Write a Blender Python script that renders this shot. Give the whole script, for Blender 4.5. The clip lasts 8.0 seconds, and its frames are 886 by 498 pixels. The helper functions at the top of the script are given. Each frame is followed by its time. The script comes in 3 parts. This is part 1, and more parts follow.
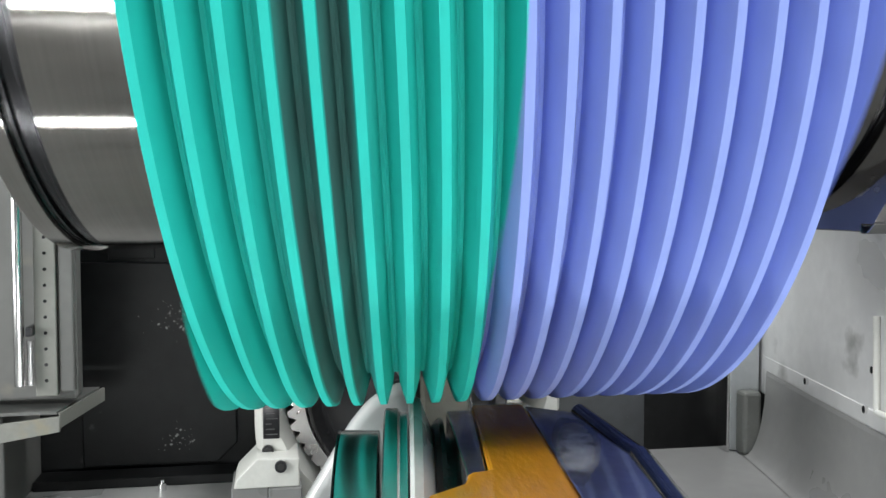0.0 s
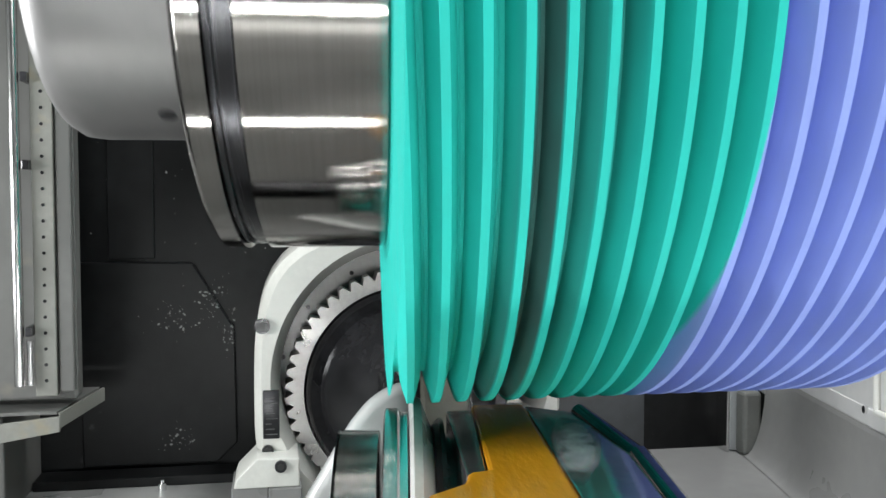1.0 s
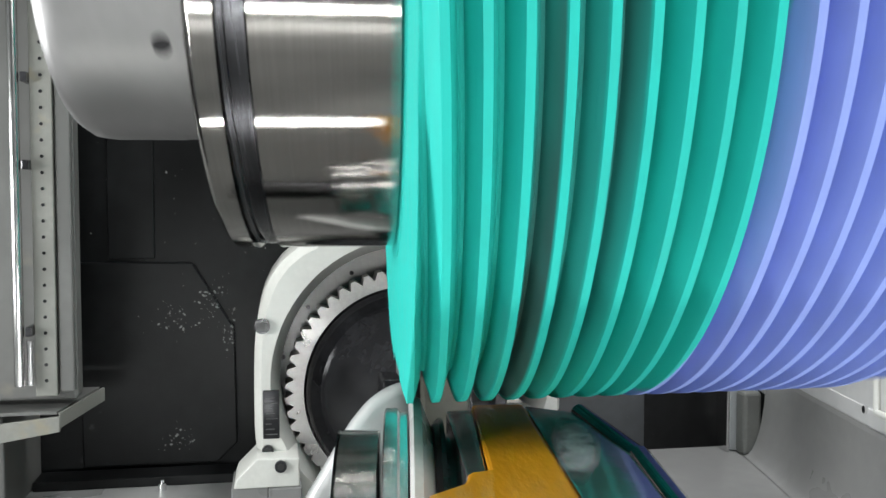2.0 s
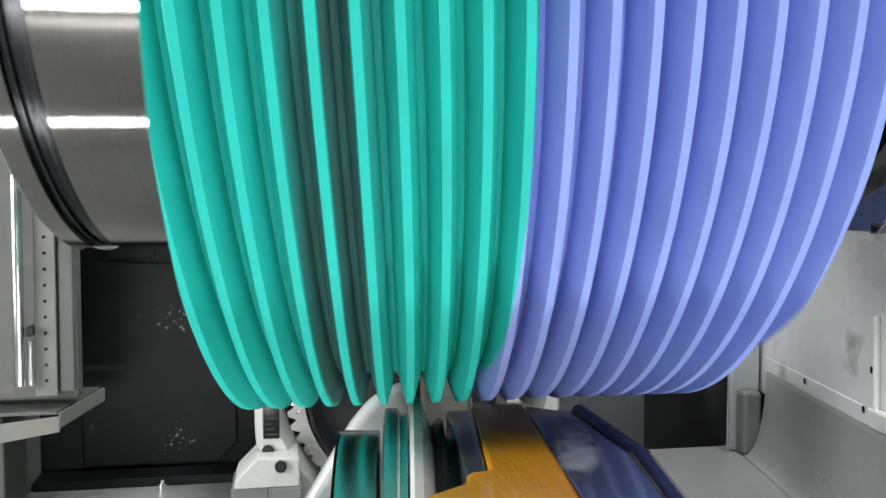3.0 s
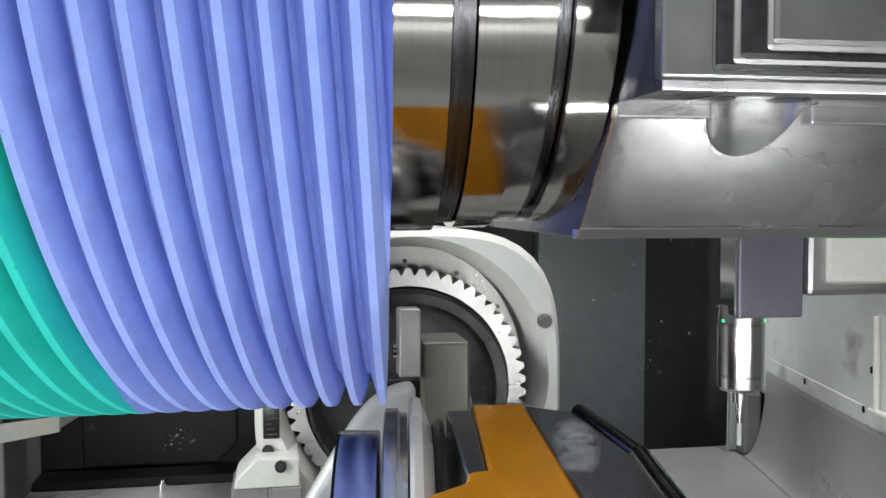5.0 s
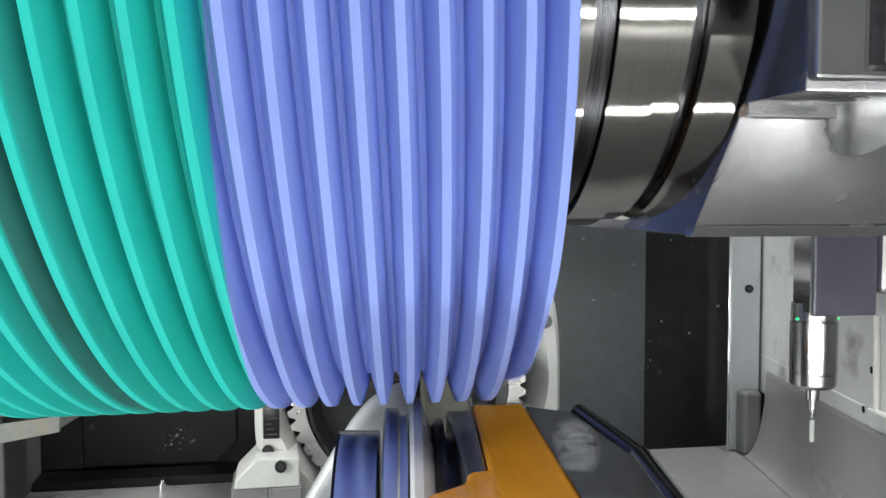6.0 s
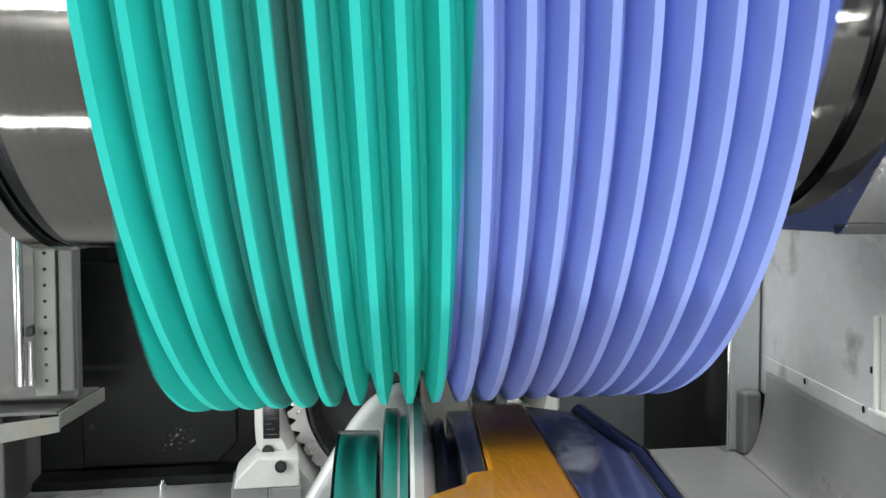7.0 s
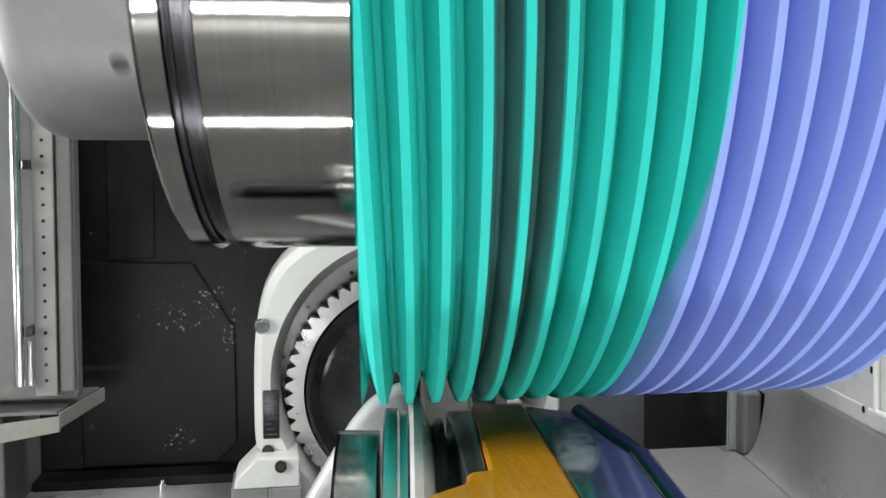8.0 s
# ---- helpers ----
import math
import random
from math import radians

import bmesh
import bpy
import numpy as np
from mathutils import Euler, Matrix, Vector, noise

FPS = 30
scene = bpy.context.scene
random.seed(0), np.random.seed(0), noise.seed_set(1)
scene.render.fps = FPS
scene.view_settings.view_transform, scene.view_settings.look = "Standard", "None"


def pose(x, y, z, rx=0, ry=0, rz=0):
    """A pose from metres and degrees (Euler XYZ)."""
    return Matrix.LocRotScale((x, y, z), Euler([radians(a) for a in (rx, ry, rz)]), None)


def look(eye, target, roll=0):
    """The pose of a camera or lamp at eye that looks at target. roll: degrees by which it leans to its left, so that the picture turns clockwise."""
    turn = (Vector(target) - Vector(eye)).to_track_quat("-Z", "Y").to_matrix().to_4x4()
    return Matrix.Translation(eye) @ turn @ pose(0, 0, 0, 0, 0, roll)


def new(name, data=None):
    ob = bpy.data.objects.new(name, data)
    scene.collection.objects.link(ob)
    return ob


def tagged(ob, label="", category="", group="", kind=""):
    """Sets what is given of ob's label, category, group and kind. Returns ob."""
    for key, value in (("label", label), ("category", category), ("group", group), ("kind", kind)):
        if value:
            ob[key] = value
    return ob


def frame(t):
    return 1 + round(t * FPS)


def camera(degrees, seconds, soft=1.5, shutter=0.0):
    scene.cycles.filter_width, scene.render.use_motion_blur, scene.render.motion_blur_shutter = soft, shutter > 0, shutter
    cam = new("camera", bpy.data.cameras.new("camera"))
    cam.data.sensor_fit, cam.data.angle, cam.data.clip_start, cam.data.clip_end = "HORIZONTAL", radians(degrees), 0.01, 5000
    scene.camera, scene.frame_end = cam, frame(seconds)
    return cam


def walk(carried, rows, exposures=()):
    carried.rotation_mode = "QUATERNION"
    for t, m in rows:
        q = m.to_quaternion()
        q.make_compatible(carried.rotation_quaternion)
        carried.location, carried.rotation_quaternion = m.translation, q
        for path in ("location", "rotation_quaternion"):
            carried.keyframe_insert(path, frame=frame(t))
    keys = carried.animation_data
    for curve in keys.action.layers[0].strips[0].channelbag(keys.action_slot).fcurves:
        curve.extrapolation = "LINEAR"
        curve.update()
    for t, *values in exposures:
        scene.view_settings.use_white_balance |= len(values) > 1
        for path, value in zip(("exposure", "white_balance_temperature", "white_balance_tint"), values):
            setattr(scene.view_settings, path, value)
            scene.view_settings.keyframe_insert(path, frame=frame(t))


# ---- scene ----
# ---- camera: fixed inside the grinding machine, close to the worm ----
cam = camera(58.94, 8.0, soft=1.5, shutter=0.3)
EYE = pose(0.0, -0.2984, -0.0773, 86.538, 0.661, -6.018)
walk(cam, [(0.0, EYE), (8.0, EYE)])

# ---- axes of the machine's fixed frame and of the slide: a little askew to the worm's axis, which lies on X ----
MACHINE = Matrix(((1.0341, -0.09141, 0.01379, -0.02438), (0.04186, 0.86187, 0.01642, -0.0211), (-0.01139, 0.00452, 1.03933, 0.01085), (0, 0, 0, 1)))
SLIDE = Matrix.Translation((-0.00075, -0.00319, 0.00087)) @ MACHINE
WORM_AXIS = Matrix()

# ---- world and lamps ----
scene.view_settings.exposure = -0.03
world = bpy.data.worlds.new("machine_dark")
world.use_nodes = True
world.node_tree.nodes["Background"].inputs[0].default_value = (0.5, 0.55, 0.6, 1)
world.node_tree.nodes["Background"].inputs[1].default_value = 0.03
scene.world = world


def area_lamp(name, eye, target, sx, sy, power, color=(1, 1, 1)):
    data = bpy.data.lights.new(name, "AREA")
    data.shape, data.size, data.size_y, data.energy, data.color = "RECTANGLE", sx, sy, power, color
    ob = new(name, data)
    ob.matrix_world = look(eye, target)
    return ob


# unseen front fill, added high enough to light the chute's flat faces
area_lamp("upper_fill_lamp", (0.195, -0.62, 0.40), (0.03, -0.06, -0.06), 0.50, 0.03, 3.6, (0.97, 1.0, 0.99))
area_lamp("led_strip_door", (0.08, -0.70, -0.255), (0.05, -0.05, -0.03), 0.90, 0.007, 3.2, (0.97, 1.0, 0.99))
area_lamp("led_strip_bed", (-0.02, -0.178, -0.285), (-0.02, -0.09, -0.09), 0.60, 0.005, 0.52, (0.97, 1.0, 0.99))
# unseen overhead fill, added to brighten the side panel and bed
area_lamp("overhead_fill_lamp", (0.24, 0.216, 0.65), (0.29, 0.21, -0.30), 0.30, 0.20, 7.5, (0.98, 1.0, 1.0))
area_lamp("side_lamp", (-0.60, -0.047, -0.066), (0.29, -0.09, -0.097), 0.20, 0.16, 4.8, (0.97, 1.0, 1.0))


# ---- materials ----
def material(name, color, rough=0.5, metal=0.0, var=0.12, scale=60.0, bump=0.05, bump_scale=400.0, stretch=(1, 1, 1), dirt=None, dirt_scale=25.0, dirt_at=0.62, spec=0.5):
    """Base colour with grain at two scales, a fine relief and, if wanted, patches of dirt."""
    m = bpy.data.materials.new(name)
    m.use_nodes = True
    nt = m.node_tree
    b = nt.nodes["Principled BSDF"]
    b.inputs["Roughness"].default_value, b.inputs["Metallic"].default_value = rough, metal
    b.inputs["Specular IOR Level"].default_value = spec
    co = nt.nodes.new("ShaderNodeTexCoord")
    mp = nt.nodes.new("ShaderNodeMapping")
    mp.inputs["Scale"].default_value = stretch
    nt.links.new(co.outputs["Object"], mp.inputs["Vector"])

    def fuzz(s, detail=4.0):
        n = nt.nodes.new("ShaderNodeTexNoise")
        n.inputs["Scale"].default_value, n.inputs["Detail"].default_value = s, detail
        nt.links.new(mp.outputs["Vector"], n.inputs["Vector"])
        return n

    def blend(fac, a, c, kind="MIX"):
        x = nt.nodes.new("ShaderNodeMix")
        x.data_type, x.blend_type = "RGBA", kind
        for sock, v in ((x.inputs["Factor"], fac), (x.inputs["A"], a), (x.inputs["B"], c)):
            if isinstance(v, (int, float)):
                sock.default_value = v
            elif isinstance(v, tuple):
                sock.default_value = (*v, 1)
            else:
                nt.links.new(v, sock)
        return x.outputs["Result"]

    def ramp(sock, lo, hi):
        r = nt.nodes.new("ShaderNodeMapRange")
        r.inputs["From Min"].default_value, r.inputs["From Max"].default_value = lo, hi
        nt.links.new(sock, r.inputs["Value"])
        return r.outputs["Result"]

    big, small = fuzz(scale), fuzz(scale * 9)
    dark = tuple(c * (1 - 2 * var) for c in color)
    light = tuple(min(1, c * (1 + var)) for c in color)
    col = blend(ramp(big.outputs["Fac"], 0.3, 0.7), dark, light)
    col = blend(ramp(small.outputs["Fac"], 0.35, 0.65), col, blend(0.5, col, dark), "MIX")
    if dirt:
        spots = fuzz(dirt_scale, 8.0)
        col = blend(ramp(spots.outputs["Fac"], dirt_at, dirt_at + 0.08), col, dirt)
    nt.links.new(col, b.inputs["Base Color"])
    rr = nt.nodes.new("ShaderNodeMapRange")
    rr.inputs["From Min"].default_value, rr.inputs["From Max"].default_value = 0.3, 0.7
    rr.inputs["To Min"].default_value, rr.inputs["To Max"].default_value = rough * 0.8, min(1, rough * 1.2)
    nt.links.new(big.outputs["Fac"], rr.inputs["Value"])
    nt.links.new(rr.outputs["Result"], b.inputs["Roughness"])
    if bump:
        f = fuzz(bump_scale, 3.0)
        bp = nt.nodes.new("ShaderNodeBump")
        bp.inputs["Strength"].default_value, bp.inputs["Distance"].default_value = bump, 0.001
        nt.links.new(f.outputs["Fac"], bp.inputs["Height"])
        nt.links.new(bp.outputs["Normal"], b.inputs["Normal"])
    return m


def glow(name, color, strength):
    m = bpy.data.materials.new(name)
    m.use_nodes = True
    b = m.node_tree.nodes["Principled BSDF"]
    b.inputs["Base Color"].default_value = (*color, 1)
    b.inputs["Emission Color"].default_value = (*color, 1)
    b.inputs["Emission Strength"].default_value = strength
    return m


def abrasive(name, color, dark, worn):
    """Bonded abrasive: matt grain; worn = axial ranges (metres in the worm's space) stained by burnt oil."""
    m = material(name, color, 0.66, 0, 0.07, 130.0, 0.12, 2500.0, dirt=tuple(c * 0.3 for c in color), dirt_scale=210.0, dirt_at=0.725, spec=0.30)
    if not worn:
        return m
    nt = m.node_tree
    b = nt.nodes["Principled BSDF"]
    src = b.inputs["Base Color"].links[0].from_socket
    co = nt.nodes.new("ShaderNodeTexCoord")
    sep = nt.nodes.new("ShaderNodeSeparateXYZ")
    nt.links.new(co.outputs["Object"], sep.inputs["Vector"])
    nz = nt.nodes.new("ShaderNodeTexNoise")
    nz.inputs["Scale"].default_value, nz.inputs["Detail"].default_value = 90.0, 6.0
    nt.links.new(co.outputs["Object"], nz.inputs["Vector"])
    yz = nt.nodes.new("ShaderNodeVectorMath")
    yz.operation = "MULTIPLY"
    yz.inputs[1].default_value = (0, 1, 1)
    nt.links.new(co.outputs["Object"], yz.inputs[0])
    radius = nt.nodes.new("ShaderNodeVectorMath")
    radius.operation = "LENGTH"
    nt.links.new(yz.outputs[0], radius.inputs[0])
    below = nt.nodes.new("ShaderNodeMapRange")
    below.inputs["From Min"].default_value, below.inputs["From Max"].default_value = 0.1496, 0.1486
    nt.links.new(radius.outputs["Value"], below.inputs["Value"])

    def calc(op, a, b=0.0):
        n = nt.nodes.new("ShaderNodeMath")
        n.operation = op
        for sock, v in zip(n.inputs, (a, b)):
            if isinstance(v, (int, float)):
                sock.default_value = v
            else:
                nt.links.new(v, sock)
        return n.outputs[0]

    # which of the five grooves a place belongs to; some grooves are burnt more than others
    angle = calc("ARCTAN2", sep.outputs["Z"], calc("MULTIPLY", sep.outputs["Y"], -1.0))
    groove = calc("ADD", calc("MULTIPLY", angle, 5 / (2 * math.pi)), calc("DIVIDE", calc("SUBTRACT", sep.outputs["X"], 0.00638), 0.008666))
    number = calc("FLOORED_MODULO", calc("FLOOR", groove), 5.0)
    chance = nt.nodes.new("ShaderNodeTexWhiteNoise")
    chance.noise_dimensions = "1D"
    nt.links.new(number, chance.inputs["W"])
    spread = nt.nodes.new("ShaderNodeMapRange")
    spread.inputs["From Min"].default_value, spread.inputs["From Max"].default_value = 0.15, 0.75
    spread.inputs["To Min"].default_value = 0.40
    nt.links.new(chance.outputs["Value"], spread.inputs["Value"])
    valley = spread.outputs["Result"]
    for centre, half, amount in worn:
        d = nt.nodes.new("ShaderNodeMath")
        d.operation = "SUBTRACT"
        d.inputs[1].default_value = centre
        nt.links.new(sep.outputs["X"], d.inputs[0])
        a = nt.nodes.new("ShaderNodeMath")
        a.operation = "ABSOLUTE"
        nt.links.new(d.outputs[0], a.inputs[0])
        r = nt.nodes.new("ShaderNodeMapRange")
        r.inputs["From Min"].default_value, r.inputs["From Max"].default_value = half, half * 0.45
        r.inputs["To Max"].default_value = amount
        nt.links.new(a.outputs[0], r.inputs["Value"])
        k = nt.nodes.new("ShaderNodeMath")
        k.operation = "MULTIPLY"
        s = nt.nodes.new("ShaderNodeMapRange")
        s.inputs["From Min"].default_value, s.inputs["From Max"].default_value = 0.3, 0.6
        s.inputs["To Min"].default_value = 0.8
        nt.links.new(nz.outputs["Fac"], s.inputs["Value"])
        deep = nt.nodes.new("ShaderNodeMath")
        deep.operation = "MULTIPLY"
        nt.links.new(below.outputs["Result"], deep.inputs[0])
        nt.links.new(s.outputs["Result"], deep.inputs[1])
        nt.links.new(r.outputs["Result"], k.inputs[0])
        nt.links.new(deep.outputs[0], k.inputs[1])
        per = nt.nodes.new("ShaderNodeMath")
        per.operation = "MULTIPLY"
        nt.links.new(k.outputs[0], per.inputs[0])
        nt.links.new(valley, per.inputs[1])
        x = nt.nodes.new("ShaderNodeMix")
        x.data_type = "RGBA"
        nt.links.new(per.outputs[0], x.inputs["Factor"])
        nt.links.new(src, x.inputs["A"])
        x.inputs["B"].default_value = (*dark, 1)
        src = x.outputs["Result"]
    nt.links.new(src, b.inputs["Base Color"])
    return m


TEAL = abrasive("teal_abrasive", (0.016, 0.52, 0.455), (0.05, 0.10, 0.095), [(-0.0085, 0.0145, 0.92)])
BLUE = abrasive("blue_abrasive", (0.258, 0.342, 0.765), (0.1, 0.1, 0.2), [])
STEEL = material("turned_steel", (0.38, 0.365, 0.345), 0.085, 1.0, 0.05, 20.0, 0.02, 200.0, (60, 1, 1))
STEEL.node_tree.nodes["Principled BSDF"].inputs["Anisotropic"].default_value = 0.4
STEEL.node_tree.nodes["Principled BSDF"].inputs["Anisotropic Rotation"].default_value = 0.25
_tan = STEEL.node_tree.nodes.new("ShaderNodeTangent")
_tan.direction_type, _tan.axis = "RADIAL", "X"
STEEL.node_tree.links.new(_tan.outputs[0], STEEL.node_tree.nodes["Principled BSDF"].inputs["Tangent"])
STEEL_DARK = material("oily_dark_steel", (0.08, 0.08, 0.085), 0.25, 1.0, 0.15, 30.0, 0.03, 300.0, (30, 1, 1))
STEEL_MATT = material("satin_steel", (0.43, 0.42, 0.42), 0.38, 1.0, 0.05, 25.0, 0.03, 400.0)
DRUM_STEEL = material("bead_blasted_steel", (0.27, 0.265, 0.265), 0.50, 1.0, 0.06, 25.0, 0.03, 600.0)
STEEL_SATIN = material("milled_steel", (0.50, 0.49, 0.50), 0.27, 1.0, 0.10, 18.0, 0.04, 30.0)
CHROME = material("polished_steel", (0.78, 0.78, 0.78), 0.10, 1.0, 0.04, 25.0, 0.01, 300.0)
BLACK_PANEL = material("oily_black_panel", (0.010, 0.0105, 0.011), 0.38, 0.0, 0.35, 9.0, 0.05, 60.0, dirt=(0.05, 0.055, 0.055), dirt_scale=55.0, dirt_at=0.70, spec=0.18)
BLACK_METAL = material("blackened_metal", (0.030, 0.030, 0.033), 0.22, 0.3, 0.3, 30.0, 0.03, 200.0)
CHARCOAL = material("charcoal_sheet", (0.055, 0.06, 0.066), 0.35, 0.0, 0.15, 10.0, 0.03, 300.0, dirt=(0.14, 0.15, 0.15), dirt_scale=60.0, dirt_at=0.70)
# besides dirt, the darker patches paint in the side panel's blotchy shadows
GREY_PAINT = material("grey_metallic_sheet", (0.68, 0.68, 0.675), 0.32, 0.15, 0.08, 9.0, 0.05, 14.0, dirt=(0.34, 0.34, 0.33), dirt_scale=16.0, dirt_at=0.58)
POST_PAINT = material("pale_post_paint", (0.44, 0.46, 0.47), 0.35, 0.2, 0.06, 20.0, 0.03, 400.0)
FLOOR_PAINT = material("scuffed_grey_bed", (0.25, 0.25, 0.246), 0.32, 0.0, 0.10, 9.0, 0.04, 400.0, dirt=(0.24, 0.24, 0.23), dirt_scale=12.0, dirt_at=0.60)
WHITE_PAINT = material("cream_white_paint", (0.68, 0.68, 0.64), 0.35, 0.0, 0.05, 30.0, 0.03, 400.0, dirt=(0.45, 0.42, 0.33), dirt_scale=18.0, dirt_at=0.66)
ORANGE = material("oily_orange_plastic", (0.80, 0.32, 0.014), 0.13, 0.0, 0.12, 40.0, 0.28, 420.0, (1, 0.35, 1))
DARK_GLOSS = material("dark_glossy_sheet", (0.55, 0.55, 0.56), 0.16, 0.9, 0.2, 30.0, 0.10, 120.0)
GEAR_STEEL = material("ground_gear_steel", (0.40, 0.39, 0.38), 0.32, 1.0, 0.08, 40.0, 0.03, 300.0)
# pale streaky colour that paints a reflection onto the dark sheet
SHEEN = material("painted_sheen", (0.60, 0.60, 0.61), 0.38, 0.0, 0.25, 160.0, 0.35, 500.0, dirt=(0.12, 0.12, 0.125), dirt_scale=140.0, dirt_at=0.56)
_sheen = SHEEN.node_tree
_gaps = _sheen.nodes.new("ShaderNodeTexNoise")
_gaps.inputs["Scale"].default_value, _gaps.inputs["Detail"].default_value = 110.0, 9.0
_open = _sheen.nodes.new("ShaderNodeMapRange")
_open.inputs["From Min"].default_value, _open.inputs["From Max"].default_value = 0.30, 0.55
_sheen.links.new(_gaps.outputs["Fac"], _open.inputs["Value"])
# the painted reflection fades out towards its rim
_where = _sheen.nodes.new("ShaderNodeTexCoord")
_span = _sheen.nodes.new("ShaderNodeMapping")
_mid = MACHINE @ Vector((0.0905, -0.032, -0.1618))
_span.vector_type = "TEXTURE"
_span.inputs["Location"].default_value = _mid
_span.inputs["Rotation"].default_value = (0, 0, radians(-13))
_span.inputs["Scale"].default_value = (0.0095, 0.037, 1.0)
_sheen.links.new(_where.outputs["Object"], _span.inputs["Vector"])
_far = _sheen.nodes.new("ShaderNodeVectorMath")
_far.operation = "LENGTH"
_sheen.links.new(_span.outputs["Vector"], _far.inputs[0])
_thin = _sheen.nodes.new("ShaderNodeMapRange")
_thin.inputs["From Min"].default_value, _thin.inputs["From Max"].default_value = 0.95, 0.25
_sheen.links.new(_far.outputs["Value"], _thin.inputs["Value"])
_both = _sheen.nodes.new("ShaderNodeMath")
_both.operation = "MULTIPLY"
_sheen.links.new(_open.outputs["Result"], _both.inputs[0])
_sheen.links.new(_thin.outputs["Result"], _both.inputs[1])
_sheen.links.new(_both.outputs[0], _sheen.nodes["Principled BSDF"].inputs["Alpha"])
FOOT_PAINT = material("dull_olive_paint", (0.15, 0.155, 0.145), 0.5, 0.0, 0.10, 40.0, 0.03, 400.0)
MIRROR_STEEL = material("ground_steel", (0.72, 0.72, 0.72), 0.22, 1.0, 0.06, 40.0, 0.02, 200.0)
PURPLE = material("purple_grey_anodised", (0.16, 0.15, 0.19), 0.35, 0.4, 0.06, 20.0, 0.02, 300.0)
OLIVE = material("olive_grey_steel", (0.11, 0.11, 0.09), 0.35, 0.3, 0.08, 40.0, 0.03, 300.0)
POCKET = material("bright_milled_pocket", (0.80, 0.80, 0.80), 0.22, 1.0, 0.05, 40.0, 0.02, 300.0)
MILLED = material("milled_block_steel", (0.36, 0.36, 0.36), 0.30, 0.9, 0.08, 25.0, 0.04, 200.0)
BORE_STEEL = material("brushed_bore_steel", (0.20, 0.195, 0.19), 0.34, 1.0, 0.10, 30.0, 0.04, 300.0)
GUARD_WHITE = material("wet_white_enamel", (0.66, 0.66, 0.655), 0.14, 0.0, 0.05, 60.0, 0.04, 200.0)
TUBE_STEEL = material("dark_tube_steel", (0.24, 0.24, 0.245), 0.14, 1.0, 0.2, 40.0, 0.05, 150.0)
DISC_GREY = material("pale_grey_abrasive_disc", (0.52, 0.52, 0.51), 0.30, 0.0, 0.06, 60.0, 0.03, 300.0)
PROBE_STEEL = material("probe_steel", (0.46, 0.46, 0.45), 0.22, 1.0, 0.04, 40.0, 0.01, 300.0)
PRINT = material("faint_print", (0.10, 0.10, 0.10), 0.5)
FLECK = material("dried_coolant", (0.22, 0.23, 0.22), 0.5)
COLUMN_PAINT = material("dull_grey_paint", (0.115, 0.115, 0.11), 0.45, 0.0, 0.10, 14.0, 0.04, 500.0, dirt=(0.15, 0.14, 0.12), dirt_scale=20.0, dirt_at=0.64)
COLUMN_CREAM = material("dull_cream_paint", (0.19, 0.19, 0.172), 0.45, 0.0, 0.08, 30.0, 0.03, 400.0, dirt=(0.22, 0.20, 0.15), dirt_scale=30.0, dirt_at=0.64)
TEAL_WET = material("oil_droplet", (0.02, 0.40, 0.36), 0.06)
RUBBER = material("black_rubber", (0.015, 0.015, 0.015), 0.35, 0.0, 0.2, 80.0, 0.05, 500.0)
GREEN_LED = glow("green_led", (0.02, 1.0, 0.25), 2.5)
GREEN = material("green_plastic", (0.01, 0.16, 0.04), 0.4)
WALL_PAINT = material("grey_enclosure", (0.28, 0.285, 0.29), 0.5, 0.0, 0.05, 4.0, 0.02, 300.0)


# ---- mesh helpers ----
def part(name, bm, mat, parent=None, label="", smooth=True, at=None, crease=32, axes=None):
    """Link a bmesh as one mesh object, under a thing where one is given; axes: the frame in which its numbers are meant."""
    me = bpy.data.meshes.new(name)
    bmesh.ops.transform(bm, matrix=(axes or MACHINE) @ (at or Matrix()), verts=bm.verts[:])
    bmesh.ops.recalc_face_normals(bm, faces=bm.faces)
    bm.to_mesh(me)
    bm.free()
    me.materials.append(mat)
    ob = new(name, me)
    if smooth:
        me.polygons.foreach_set("use_smooth", [True] * len(me.polygons))
        me.set_sharp_from_angle(angle=radians(crease))
    if parent:
        ob.parent = parent
    if label:
        ob["label"] = label
    return ob


def thing(name, label, category, group="", kind="", at=None):
    ob = new(name)
    ob.empty_display_size = 0.02
    if at is not None:
        ob.matrix_world = at
    return tagged(ob, label, category, group, kind)


def box(x0, x1, y0, y1, z0, z1, bevel=0.0008, segments=2):
    bm = bmesh.new()
    bmesh.ops.create_cube(bm, size=1, matrix=Matrix.LocRotScale(((x0 + x1) / 2, (y0 + y1) / 2, (z0 + z1) / 2), None, (x1 - x0, y1 - y0, z1 - z0)))
    if bevel:
        bmesh.ops.bevel(bm, geom=bm.edges[:], offset=bevel, segments=segments, profile=0.5, affect="EDGES")
    return bm


def lathe(outline, steps=96, close=False):
    """Turn (x, r) points about the X axis."""
    bm = bmesh.new()
    rings = []
    for x, r in outline:
        rings.append([bm.verts.new((x, -r * math.cos(2 * math.pi * i / steps), r * math.sin(2 * math.pi * i / steps))) for i in range(steps)])
    pairs = list(zip(rings, rings[1:]))
    if close:
        pairs.append((rings[-1], rings[0]))
    for a, b in pairs:
        for i in range(steps):
            j = (i + 1) % steps
            bm.faces.new((a[i], a[j], b[j], b[i]))
    return bm


